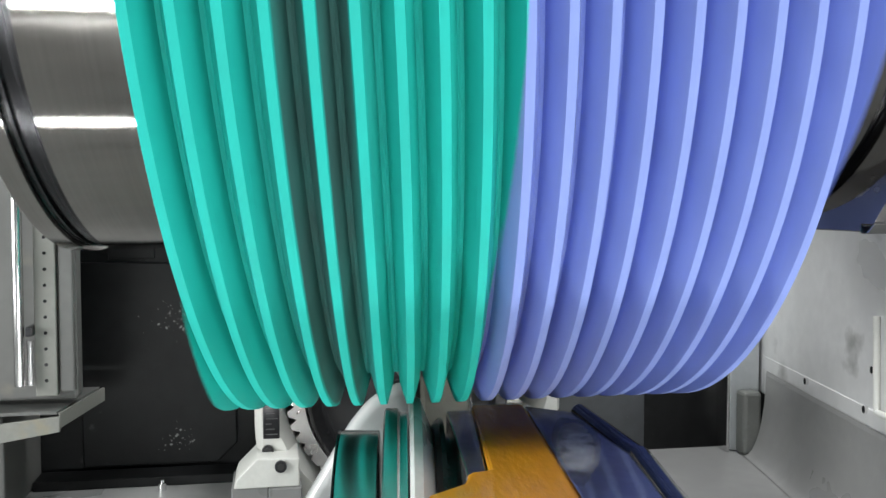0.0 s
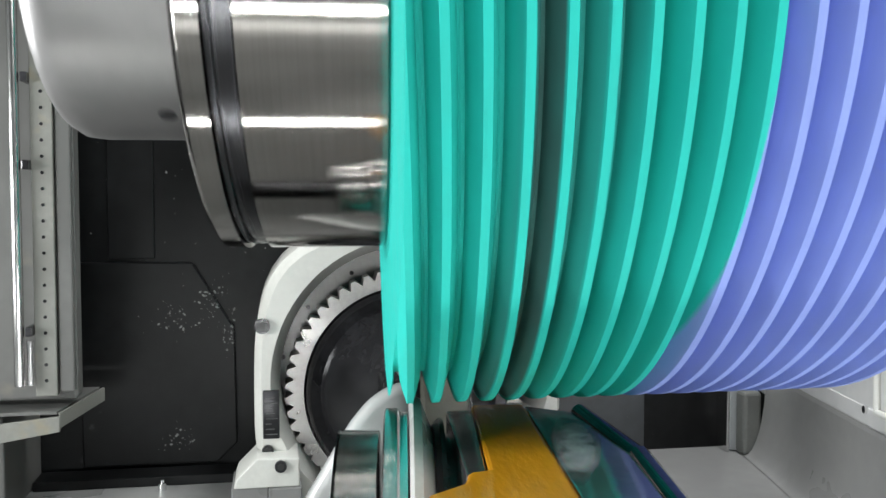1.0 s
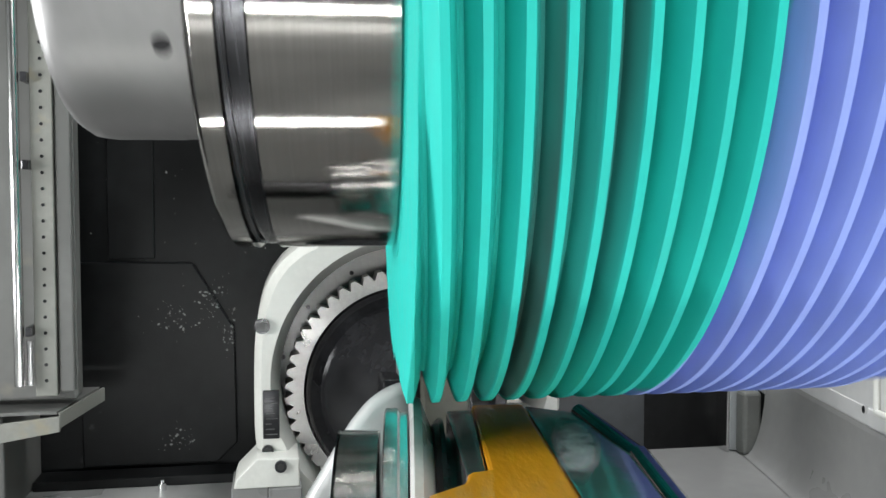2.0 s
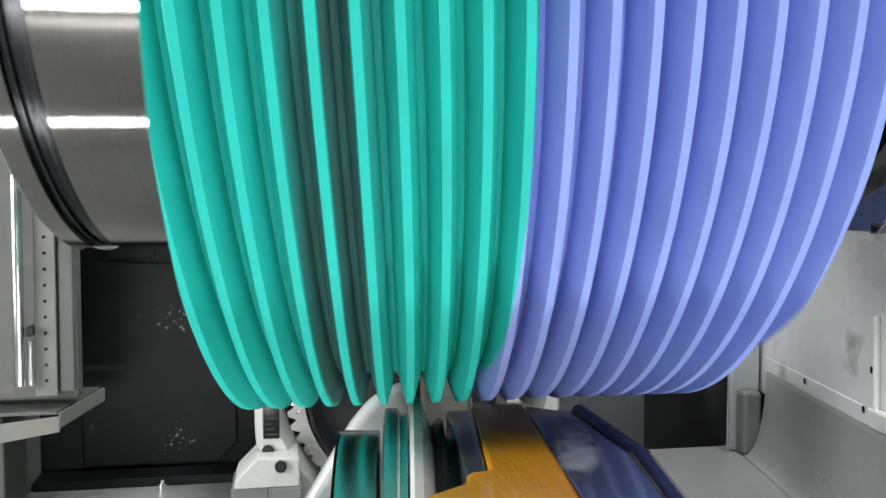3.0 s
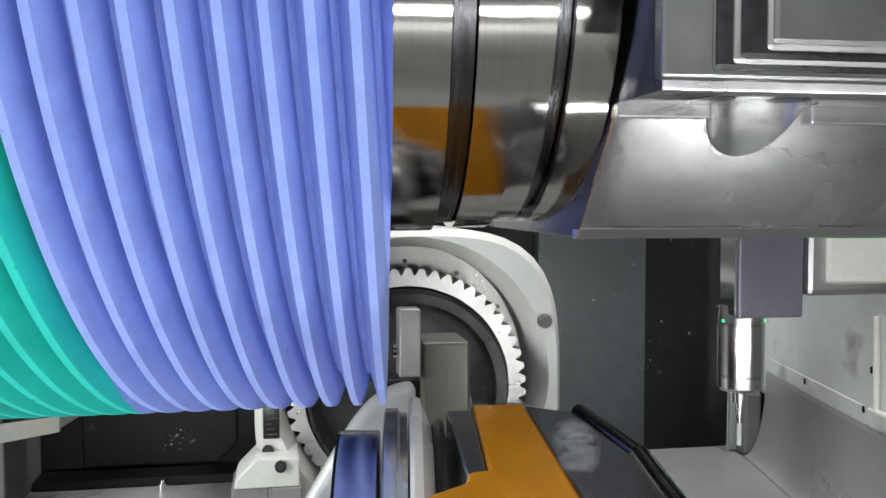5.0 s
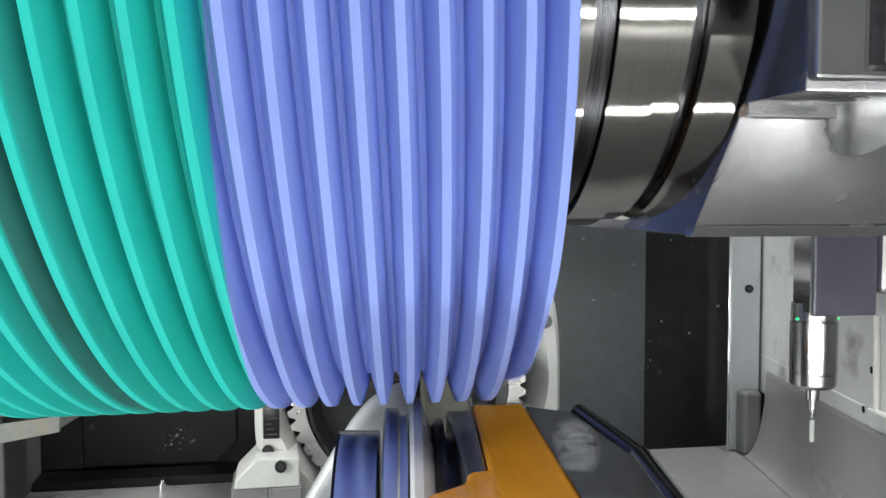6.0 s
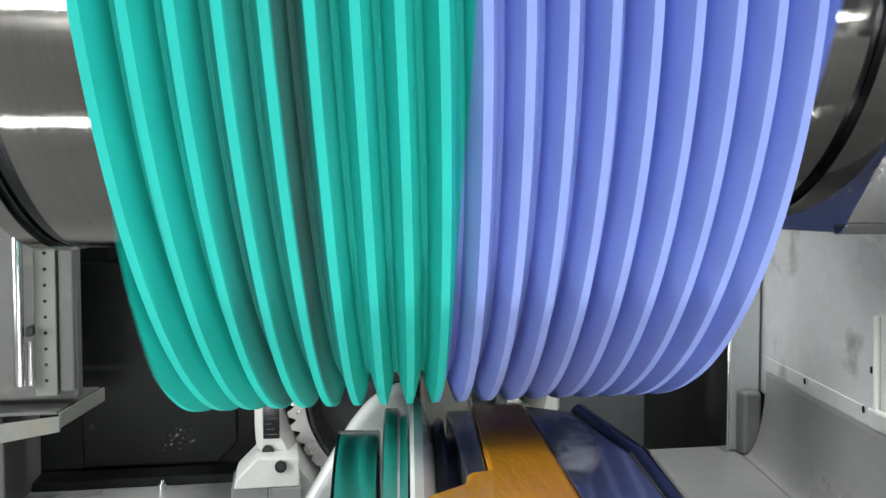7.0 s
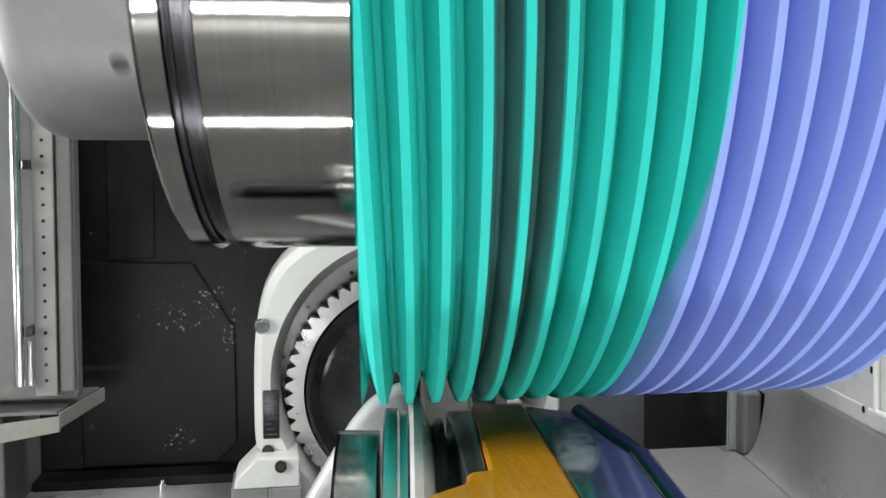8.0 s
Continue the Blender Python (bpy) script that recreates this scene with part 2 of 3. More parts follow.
def prism(points, depth, axis="y", bevel=0.0006):
    """A flat outline of (a, b) points pushed through from depth[0] to depth[1] along an axis; a, b are the other two in order."""
    bm = bmesh.new()
    put = {"y": lambda a, b, d: (a, d, b), "x": lambda a, b, d: (d, a, b), "z": lambda a, b, d: (a, b, d)}[axis]
    lo = [bm.verts.new(put(a, b, depth[0])) for a, b in points]
    hi = [bm.verts.new(put(a, b, depth[1])) for a, b in points]
    n = len(points)
    bm.faces.new(lo)
    bm.faces.new(hi)
    for i in range(n):
        j = (i + 1) % n
        bm.faces.new((lo[i], lo[j], hi[j], hi[i]))
    if bevel:
        bmesh.ops.recalc_face_normals(bm, faces=bm.faces)
        bmesh.ops.bevel(bm, geom=bm.edges[:], offset=bevel, segments=2, profile=0.5, affect="EDGES")
    return bm


def rod(a, b, r, steps=20, r2=None):
    """A round bar from a to b."""
    a, b = Vector(a), Vector(b)
    d = b - a
    bm = bmesh.new()
    m = Matrix.Translation((a + b) / 2) @ d.to_track_quat("Z", "Y").to_matrix().to_4x4()
    bmesh.ops.create_cone(bm, cap_ends=True, segments=steps, radius1=r, radius2=r if r2 is None else r2, depth=d.length, matrix=m)
    return bm


def screw(parent, x, y, z, r=0.004, toward="y"):
    """A socket screw head facing -y (or -x)."""
    d = Vector((0, -1, 0)) if toward == "y" else Vector((-1, 0, 0))
    p = Vector((x, y, z))
    s = part("screw", rod(p, p + d * r * 0.6, r, 18), BLACK_METAL, parent, "small dark socket screw")
    part("socket", rod(p + d * r * 0.55, p + d * r * 0.64, r * 0.62, 6), RUBBER, s)
    return s


def hollow(ob, bm, axes, mat):
    """Cut a shape out of a part and smooth nothing but the cut's own curve."""
    me = bpy.data.meshes.new("cutter")
    bmesh.ops.transform(bm, matrix=axes, verts=bm.verts[:])
    bmesh.ops.recalc_face_normals(bm, faces=bm.faces)
    bm.to_mesh(me)
    bm.free()
    me.materials.append(mat)
    cutter = new("cutter", me)
    mod = ob.modifiers.new("cut", "BOOLEAN")
    mod.object, mod.operation, mod.solver, mod.material_mode = cutter, "DIFFERENCE", "EXACT", "TRANSFER"
    done = bpy.data.meshes.new_from_object(ob.evaluated_get(bpy.context.evaluated_depsgraph_get()))
    ob.modifiers.clear()
    ob.data = done
    bpy.data.objects.remove(cutter)
    done.polygons.foreach_set("use_smooth", [True] * len(done.polygons))
    done.set_sharp_from_angle(angle=radians(30))


# ---- setting: the machine's enclosure ----
def structure(name, bm, mat, label, smooth=False):
    return tagged(part(name, bm, mat, None, "", smooth), label, "machine part", "", "structure")


structure("floor", box(-0.6, 0.9, -1.1, 0.60, -0.335, -0.295, 0), FLOOR_PAINT, "grey painted machine bed under the grinding area")
structure("wall_north", box(-0.6, 0.9, 0.43, 0.48, -0.295, 0.7, 0), BLACK_PANEL, "oily black rear panel with dried splashes")
structure("wall_south", box(-0.6, 0.9, -1.14, -1.1, -0.335, 0.7, 0), WALL_PAINT, "light grey enclosure door behind the camera")
structure("wall_west", box(-0.64, -0.6, -1.14, 0.48, -0.335, 0.7, 0), WALL_PAINT, "light grey enclosure side wall")
structure("wall_east", box(0.9, 0.94, -1.14, 0.48, -0.335, 0.7, 0), WALL_PAINT, "light grey enclosure side wall")
structure("ceiling", box(-0.64, 0.94, -1.14, 0.48, 0.7, 0.74, 0), WALL_PAINT, "light grey enclosure roof")
structure("wall_panel_east", prism([(0.402, 0.43), (0.345, 0.13), (0.9, 0.13), (0.9, 0.43)], (-0.2455, 0.6), "z", 0), GREY_PAINT, "grey painted sheet-metal side panel")


def apron_east():
    """A sheet that sweeps from the foot of the side panel down to the bed."""
    far, near = Vector((0.3952, 0.3925, 0)), Vector((0.3356, 0.08, 0))
    out = Vector((-0.982, 0.187, 0))
    profile = [(0.003, -0.2240), (0.0035, -0.2275)]
    for k in range(9):
        a = radians(90 * k / 8)
        profile.append((0.0035 + 0.017 * (1 - math.cos(a)), -0.2275 - 0.0670 * math.sin(a)))
    bm = bmesh.new()
    rows = []
    for end in (far, near):
        top = [bm.verts.new(end + out * u + Vector((0, 0, z))) for u, z in profile]
        low = [bm.verts.new(end + out * (u - 0.002) + Vector((0, 0, z - 0.0015 if k < 8 else -0.2949))) for k, (u, z) in enumerate(profile)]
        rows.append(top + low[::-1])
    n = len(rows[0])
    for k in range(n):
        bm.faces.new((rows[0][k], rows[0][(k + 1) % n], rows[1][(k + 1) % n], rows[1][k]))
    bm.faces.new(rows[0])
    bm.faces.new(rows[1])
    structure("apron_east", bm, FLOOR_PAINT, "grey sheet sweeping from the side panel to the bed", True)
    # flange along the panel's foot
    p = [(0.403, 0.429), (0.3356, 0.08), (0.3344, 0.0802), (0.4018, 0.4292)]
    structure("panel_flange", prism(p, (-0.2262, -0.2135), "z", 0.0006), GREY_PAINT, "grey flange along the foot of the side panel")


apron_east()


def rear_panels():
    p = thing("cover_plate", "black chamfered cover plate on the rear panel", "cover plate", kind="structure")
    part("plate", prism([(-0.1503, -0.1307), (-0.0663, -0.1321), (-0.0353, -0.1836), (-0.0341, -0.272), (-0.0493, -0.2865), (-0.1480, -0.2865)], (0.424, 0.4296), "y", 0.001), BLACK_PANEL, p, smooth=False)
    q = thing("cover_plate", "charcoal sheet-metal cover beside the side post", "cover plate", kind="structure")
    part("plate", box(0.205, 0.297, 0.418, 0.4296, -0.29, 0.4, 0.001), CHARCOAL, q, smooth=False)
    k = thing("sill_bar", "black sill bar along the foot of the rear panel", "sill", kind="structure")
    part("bar", box(-0.178, -0.020, 0.3955, 0.4230, -0.2949, -0.2880, 0.0008), BLACK_PANEL, k, smooth=False)
    u = thing("cover_plate", "black upper cover plate on the rear panel", "cover plate", kind="structure")
    part("plate", box(-0.128, -0.094, 0.4262, 0.4296, -0.1285, 0.35, 0.0008), BLACK_PANEL, u, smooth=False)
    for z in (-0.174,):
        part("rivet", rod((0.3655, 0.4297, z), (0.3655, 0.4285, z), 0.0012, 12), STEEL_DARK, u)
    s = thing("side_post", "pale grey metal post at the rear corner", "post", kind="structure")
    part("post", box(0.3690, 0.3965, 0.412, 0.4296, -0.2945, 0.5, 0.002), POST_PAINT, s, smooth=False)
    part("post_foot", box(0.3745, 0.3905, 0.396, 0.4115, -0.2945, -0.2420, 0.003), FOOT_PAINT, s, "dull olive-grey foot block", smooth=False)
    part("edge_trim", box(0.3662, 0.3687, 0.409, 0.4296, -0.2945, 0.5, 0.0006), CHROME, s, "polished vertical edge trim", smooth=False)
    screw(s, 0.385, 0.412, -0.158, 0.0035)


rear_panels()


def side_fittings():
    """Screws and a pale handle strip on the side panel."""
    d = Vector((-0.982, 0.187, 0))
    for x, y, z in ((0.3592, 0.2049, -0.1886), (0.3606, 0.2122, -0.2149), (0.3793, 0.3103, -0.2164), (0.3934, 0.3849, -0.2269)):
        p = Vector((x, y, z)) + d * (0.0012 if z < -0.2135 else 0)
        s = thing("panel_screw", "small steel screw in the grey side panel", "screw", "screws of the side panel")
        part("head", rod(p - d * 0.001, p + d * 0.0014, 0.0024, 18), CHROME, s)
        part("socket", rod(p + d * 0.0013, p + d * 0.0016, 0.0012, 6), BLACK_METAL, s)
    h = thing("edge_strip", "narrow pale metal strip on the side panel", "trim strip")
    part("strip", rod(Vector((0.3580, 0.1983, -0.1545)) + d * 0.002, Vector((0.3574, 0.1952, -0.2128)) + d * 0.002, 0.0022, 12), WHITE_PAINT, h)
    part("top_bend", rod(Vector((0.3574, 0.1952, -0.2128)) + d * 0.002, Vector((0.3574, 0.1952, -0.2128)) + d * 0.002 + Vector((-0.02, -0.107, 0)) * 0.3, 0.0022, 12), WHITE_PAINT, h)


side_fittings()


def splashes():
    """Dried coolant flecks on the rear panel, in three drifts."""
    rng = random.Random(4)
    bm = bmesh.new()
    for cx, cz, sx, sz, count in ((-0.028, -0.055, 0.0045, 0.024, 240), (-0.078, -0.172, 0.010, 0.007, 45), (-0.050, -0.160, 0.007, 0.009, 60), (-0.039, -0.188, 0.003, 0.010, 35), (-0.078, -0.268, 0.006, 0.006, 40), (-0.08, -0.08, 0.04, 0.05, 40), (0.22, -0.12, 0.04, 0.03, 30), (0.30, -0.17, 0.04, 0.06, 25)):
        for k in range(count):
            x, z = rng.gauss(cx, sx), rng.gauss(cz, sz)
            if x > 0.36 or x < -0.15:
                continue
            r = rng.choice((0.0002, 0.0002, 0.0003, 0.0003, 0.0004, 0.0006, 0.0009))
            y = 0.4299 if x < 0.2 else 0.4179
            if x < -0.034 and -0.276 < z < -0.13:
                y = 0.4239
            m = Matrix.LocRotScale((x, y, z), Euler((0, rng.uniform(0, 3), 0)), (r * rng.uniform(0.7, 2.0), 0.0002, r))
            bmesh.ops.create_icosphere(bm, subdivisions=1, radius=1, matrix=m)
    tagged(part("dried_splashes", bm, FLECK), "pale dried coolant flecks on the black panel", "splashes", "", "stuff")


splashes()
b = thing("bed_bolt", "small steel bolt on the bed edge", "bolt")
part("head", rod((-0.086, 0.385, -0.2948), (-0.086, 0.385, -0.2895), 0.0028, 12), CHROME, b)
part("thread_end", rod((-0.086, 0.385, -0.2896), (-0.086, 0.385, -0.2870), 0.0015, 12), CHROME, b)



# ---- workpiece spindle head behind the worm ----
def spindle_head():
    h = thing("spindle_head", "cream-white spindle housing with toothed ring and black cone", "spindle head")
    cx, cz = 0.091, -0.222
    outer, inner = [], []
    n = 64
    for i in range(n):
        a = 2 * math.pi * i / n
        c, s = math.cos(a), math.sin(a)
        k = (abs(c) ** 3.4 + abs(s) ** 3.4) ** (-1 / 3.4)
        outer.append((cx + 0.110 * k * c, cz + 0.118 * k * s if s > 0 else max(-0.2945 if c < 0 else -0.2368, cz + 0.09 * k * s)))
        inner.append((cx + 0.099 * c, max(-0.2942 if c < 0 else -0.2365, cz + 0.012 + 0.1005 * s)))
    bm = bmesh.new()
    ring = lambda pts, y: [bm.verts.new((x, y, z)) for x, z in pts]
    shrink = [(cx + (x - cx) * 0.955, cz + (z - cz) * (0.955 if z > cz else 1.0)) for x, z in outer]
    loops = [ring(outer, 0.429), ring(outer, 0.345), ring(shrink, 0.335), ring(inner, 0.335), ring([(cx + (x - cx) * 0.93, max(-0.2942 if x < cx else -0.2365, cz + (z - cz) * 0.93)) for x, z in inner], 0.36), ring([(cx + (x - cx) * 0.93, max(-0.2942 if x < cx else -0.2365, cz + (z - cz) * 0.93)) for x, z in inner], 0.42)]
    for a, b in zip(loops, loops[1:]):
        for i in range(n):
            j = (i + 1) % n
            bm.faces.new((a[i], a[j], b[j], b[i]))
    part("housing", bm, WHITE_PAINT, h)
    turn = Matrix.Translation((cx, 0, cz)) @ Matrix.Rotation(radians(90), 4, "Z")
    part("bore_ring", lathe([(0.42, 0.0), (0.395, 0.0), (0.388, 0.103), (0.42, 0.103)], 80), BORE_STEEL, h, "brushed grey steel bore ring", at=Matrix.Translation((0, 0, 0.010)) @ turn)
    for k in range(14):
        a = radians(12 + 360 * k / 14)
        px, pz = cx + 0.0922 * math.cos(a), cz + 0.0922 * math.sin(a)
        if pz > -0.288:
            part("bolt_hole", rod((px, 0.3858, pz), (px, 0.3895, pz), 0.0016, 14), BLACK_METAL, h)
    # toothed ring
    bm = bmesh.new()
    teeth = 54
    rr = []
    for i in range(teeth):
        rr += [(r, 2 * math.pi * (i + f) / teeth) for r, f in ((0.0830, 0.0), (0.0885, 0.33), (0.0885, 0.67))]
    lv = [bm.verts.new((cx + r * math.cos(a), 0.360, cz + r * math.sin(a))) for r, a in rr]
    lw = [bm.verts.new((cx + r * math.cos(a), 0.380, cz + r * math.sin(a))) for r, a in rr]
    li = [bm.verts.new((cx + 0.0755 * math.cos(a), 0.360, cz + 0.0755 * math.sin(a))) for r, a in rr]
    lj = [bm.verts.new((cx + 0.0745 * math.cos(a), 0.380, cz + 0.0745 * math.sin(a))) for r, a in rr]
    for a, b in ((lw, lv), (lv, li), (li, lj)):
        for i in range(len(a)):
            j = (i + 1) % len(a)
            bm.faces.new((a[i], a[j], b[j], b[i]))
    part("toothed_ring", bm, GEAR_STEEL, h, "bright steel ring with pointed teeth", smooth=False)
    part("cone", lathe([(0.38, 0.0745), (0.356, 0.0740), (0.349, 0.071), (0.35, 0.064), (0.30, 0.036), (0.285, 0.032), (0.285, 0.0)], 80), BLACK_METAL, h, "glossy black tapered cone", at=turn)
    part("name_plate", box(-0.013, -0.0019, 0.3325, 0.3352, -0.2475, -0.2140, 0.0006), BLACK_METAL, h, "small black data plate")
    for k in range(8):
        part("print_bar", box(-0.0112, -0.0030 - 0.002 * (k % 3), 0.3321, 0.3326, -0.2445 + 0.0036 * k, -0.2440 + 0.0036 * k, 0), PRINT, h)
    screw(h, -0.013, 0.335, -0.1697, 0.0052)
    screw(h, 0.1862, 0.335, -0.1707, 0.0052)
    screw(h, -0.010, 0.335, -0.256, 0.004)
    f = thing("mounting_foot", "cream-white angled mounting foot with bolt hole", "mounting foot")
    part("foot", prism([(-0.0325, -0.2760), (-0.0306, -0.2697), (-0.0169, -0.2562), (0.011, -0.2570), (0.011, -0.2760)], (0.315, 0.36), "y", 0.001), WHITE_PAINT, f, smooth=False)
    part("plinth", box(-0.0095, 0.0125, 0.313, 0.36, -0.2945, -0.2762, 0.0008), FLOOR_PAINT, f, "grey plinth under the foot", smooth=False)
    part("plinth", box(-0.0340, -0.0097, 0.318, 0.36, -0.2945, -0.2762, 0.0008), FLOOR_PAINT, f, "grey plinth under the foot", smooth=False)
    screw(f, -0.0014, 0.315, -0.2617, 0.0040)
    return h


spindle_head()


def support_arm():
    b = thing("steady_block", "bright steel stop plate standing on an olive-grey block", "stop block")
    part("plate", box(0.0625, 0.0745, 0.190, 0.205, -0.181, -0.1435, 0.001), STEEL_MATT, b, smooth=False)
    part("block", box(0.0765, 0.103, 0.195, 0.235, -0.2945, -0.163, 0.0015), OLIVE, b, smooth=False)
    part("bolt", rod((0.060, 0.2, -0.168), (0.066, 0.2, -0.168), 0.004), CHROME, b)
    part("foot", box(0.055, 0.10, 0.206, 0.234, -0.2945, -0.185, 0.0015), BLACK_METAL, b, smooth=False)


support_arm()


# ---- left column with guide rod and perforated strip ----
def column():
    c = thing("guide_column", "pale grey column with steel rod and perforated strip", "guide column")
    part("body", box(-0.30, -0.130, 0.318, 0.336, -0.212, 0.60, 0.002), COLUMN_PAINT, c, smooth=False)
    part("perforated_strip", box(-0.1535, -0.1405, 0.309, 0.3178, -0.208, 0.60, 0.0006), COLUMN_CREAM, c, "cream strip with a row of small holes", smooth=False)
    part("end_flange", box(-0.1395, -0.1305, 0.311, 0.3178, -0.206, 0.60, 0.001), COLUMN_PAINT, c, smooth=False)
    part("rod", rod((-0.1615, 0.304, -0.200), (-0.1615, 0.304, 0.60), 0.0032), PROBE_STEEL, c, "polished steel guide rod")
    part("lower_rod", rod((-0.1555, 0.306, -0.200), (-0.1555, 0.306, -0.172), 0.0022), CHROME, c)
    z = -0.198
    while z < 0.10:
        part("hole", rod((-0.1468, 0.3085, z), (-0.1468, 0.3092, z), 0.0011, 10), BLACK_METAL, c)
        z += 0.0101
    for z in (-0.062, -0.166, -0.008):
        part("clip", box(-0.1575, -0.1535, 0.302, 0.3178, z - 0.003, z + 0.003, 0.0008), BLACK_METAL, c, smooth=False)
    b = thing("angle_bracket", "bent grey sheet-metal bracket under the guide column", "bracket")
    part("front_strip", prism([(-0.1373, -0.2287), (-0.1373, -0.2190), (-0.20, -0.2255), (-0.20, -0.2390)], (0.298, 0.301), "y", 0.0004), COLUMN_CREAM, b, smooth=False)
    part("side_strip", prism([(-0.1385, 0.301), (-0.1260, 0.38), (-0.1240, 0.38), (-0.1371, 0.298)], (-0.2265, -0.2170), "z", 0.0004), COLUMN_CREAM, b, smooth=False)
    part("top_sheet", prism([(-0.20, 0.302), (-0.1395, 0.302), (-0.1275, 0.38), (-0.20, 0.38)], (-0.2185, -0.2165), "z", 0.0003), COLUMN_PAINT, b, smooth=False)
    s = thing("lower_cabinet", "grey painted machine frame below the bracket", "machine frame")
    part("body", box(-0.34, -0.179, 0.33, 0.429, -0.2945, -0.224, 0.002), COLUMN_PAINT, s, smooth=False)
    for x, z in ((-0.1945, -0.262), (-0.1870, -0.272)):
        part("hole", rod((x, 0.3295, z), (x, 0.3305, z), 0.0011, 10), BLACK_METAL, s)


column()


# ---- dressing rolls and chute right under the worm ----
def roll_stack():
    s = thing("dressing_rolls", "stack of ground steel rolls on one spindle below the worm", "dressing rolls")
    y, z = 0.0, -0.226
    at = Matrix.Translation((0.0415, y, z)) @ Matrix.Rotation(radians(-7.5), 4, "Z") @ Matrix.Translation((-0.0415, 0, 0))
    part("roll", lathe([(0.017, 0.0), (0.017, 0.0605), (0.0176, 0.0615), (0.0305, 0.0615), (0.031, 0.0605), (0.031, 0.0)], 128), MIRROR_STEEL, s, "narrow mirror-bright roll", at=at)
    part("rim", lathe([(0.0166, 0.055), (0.0166, 0.0618), (0.0171, 0.0618)], 128), BLACK_METAL, s, at=at)
    part("roll", lathe([(0.0325, 0.0), (0.0325, 0.068), (0.0331, 0.0692), (0.0372, 0.0692), (0.0380, 0.0678), (0.0405, 0.0678), (0.0405, 0.0)], 128), MIRROR_STEEL, s, "larger stepped steel roll", at=at)
    part("roll", lathe([(0.0412, 0.0), (0.0412, 0.0718), (0.0425, 0.0735), (0.0452, 0.0725), (0.0492, 0.062), (0.0492, 0.0)], 128), DISC_GREY, s, "pale tapered disc", at=at)
    part("hub", lathe([(0.0495, 0.0), (0.0495, 0.0635), (0.0515, 0.0655), (0.0530, 0.0655), (0.0535, 0.060), (0.0575, 0.060), (0.0585, 0.057), (0.063, 0.057), (0.063, 0.0)], 128), BLACK_METAL, s, "black oily hub", at=at)
    part("spindle", rod((-0.03, y, z), (0.08, y, z), 0.02), STEEL_DARK, s)
    part("pedestal", box(0.064, 0.11, -0.03, 0.03, -0.2945, -0.20, 0.001), STEEL_DARK, s, smooth=False)
    g = thing("dish_guard", "white curved guard beside the dressing rolls", "guard")
    part("guard", prism([(0.0536, -0.1599), (0.0436, -0.1622), (0.0346, -0.1678), (0.0263, -0.1777), (0.0176, -0.1922), (0.0089, -0.2067), (0.0016, -0.2191), (0.0316, -0.2191), (0.0536, -0.2191)], (0.066, 0.080), "y", 0.0032), GUARD_WHITE, g, crease=60)


roll_stack()


def chute():
    c = thing("splash_chute", "orange plastic cover with dark glossy side sheet", "cover")
    z = -0.1612
    part("orange_cover", prism([(0.0692, 0.0285), (0.0887, 0.0271), (0.0748, -0.0835), (0.0702, -0.125), (0.018, -0.125), (0.0358, -0.0766), (0.0470, -0.0680), (0.0503, -0.0582), (0.0565, -0.0565)], (z - 0.02, z), "z", 0.0012), ORANGE, c, "oily translucent orange plastic cover", smooth=False)
    part("side_sheet", prism([(0.0892, 0.0269), (0.1055, 0.0122), (0.1052, -0.0468), (0.0985, -0.0878), (0.0920, -0.13), (0.0707, -0.125), (0.0753, -0.0835)], (z - 0.012, z - 0.0008), "z", 0.0008), DARK_GLOSS, c, "dark mirror-like wet sheet", smooth=False)
    part("edge_tube", rod((0.1070, 0.0140, z - 0.0015), (0.1066, -0.0468, z - 0.0022), 0.0034), TUBE_STEEL, c, "dark polished edge tube")
    part("edge_tube", rod((0.1066, -0.0462, z - 0.0015), (0.0925, -0.13, z - 0.0022), 0.0034), TUBE_STEEL, c, "dark polished edge tube")
    part("inner_plate", prism([(0.0585, 0.024), (0.0686, 0.024), (0.0560, -0.0560), (0.0498, -0.0575)], (z - 0.01, z - 0.001), "z", 0.0006), DARK_GLOSS, c, "dark polished clamp plate", smooth=False)
    # thin pale patch laid on the side sheet as its painted reflection
    ring = []
    for k in range(72):
        a = 2 * math.pi * k / 72
        f = 1 + 0.10 * math.sin(3 * a + 1) + 0.03 * math.sin(7 * a) + 0.02 * math.sin(23 * a)
        u, w = 0.0080 * f * math.cos(a), 0.038 * f * math.sin(a)
        ring.append((0.0905 + u + 0.27 * w, -0.032 + w))
    part("sheen_patch", prism(ring, (z - 0.0007, z - 0.0004), "z", 0), SHEEN, c, "pale patch standing in for a reflection", smooth=False)
    part("stand", box(0.066, 0.108, -0.10, 0.0, -0.2945, -0.184, 0.001), BLACK_METAL, c, smooth=False)


chute()


# ---- the grinding worm and its arbor: turn and shift together ----
R, PITCH, STARTS = 0.150, 0.008666, 5
LEAD = PITCH * STARTS
WORM_LEFT, WORM_JOINT, WORM_RIGHT = -0.0451, 0.0336, 0.1112
DEPTH = 0.0072
PROFILE = [(-0.50, 1.52), (-0.405, 1.48), (-0.370, 1.0), (-0.132, 0.04), (-0.117, 0.0), (0.117, 0.0), (0.132, 0.04), (0.370, 1.0), (0.405, 1.48), (0.50, 1.52)]


FINE = []
for (f0, d0), (f1, d1) in zip(PROFILE, PROFILE[1:]):
    n = max(1, round((f1 - f0) / 0.055))
    FINE += [(f0 + (f1 - f0) * k / n, d0 + (d1 - d0) * k / n) for k in range(n)]
FINE.append(PROFILE[-1])


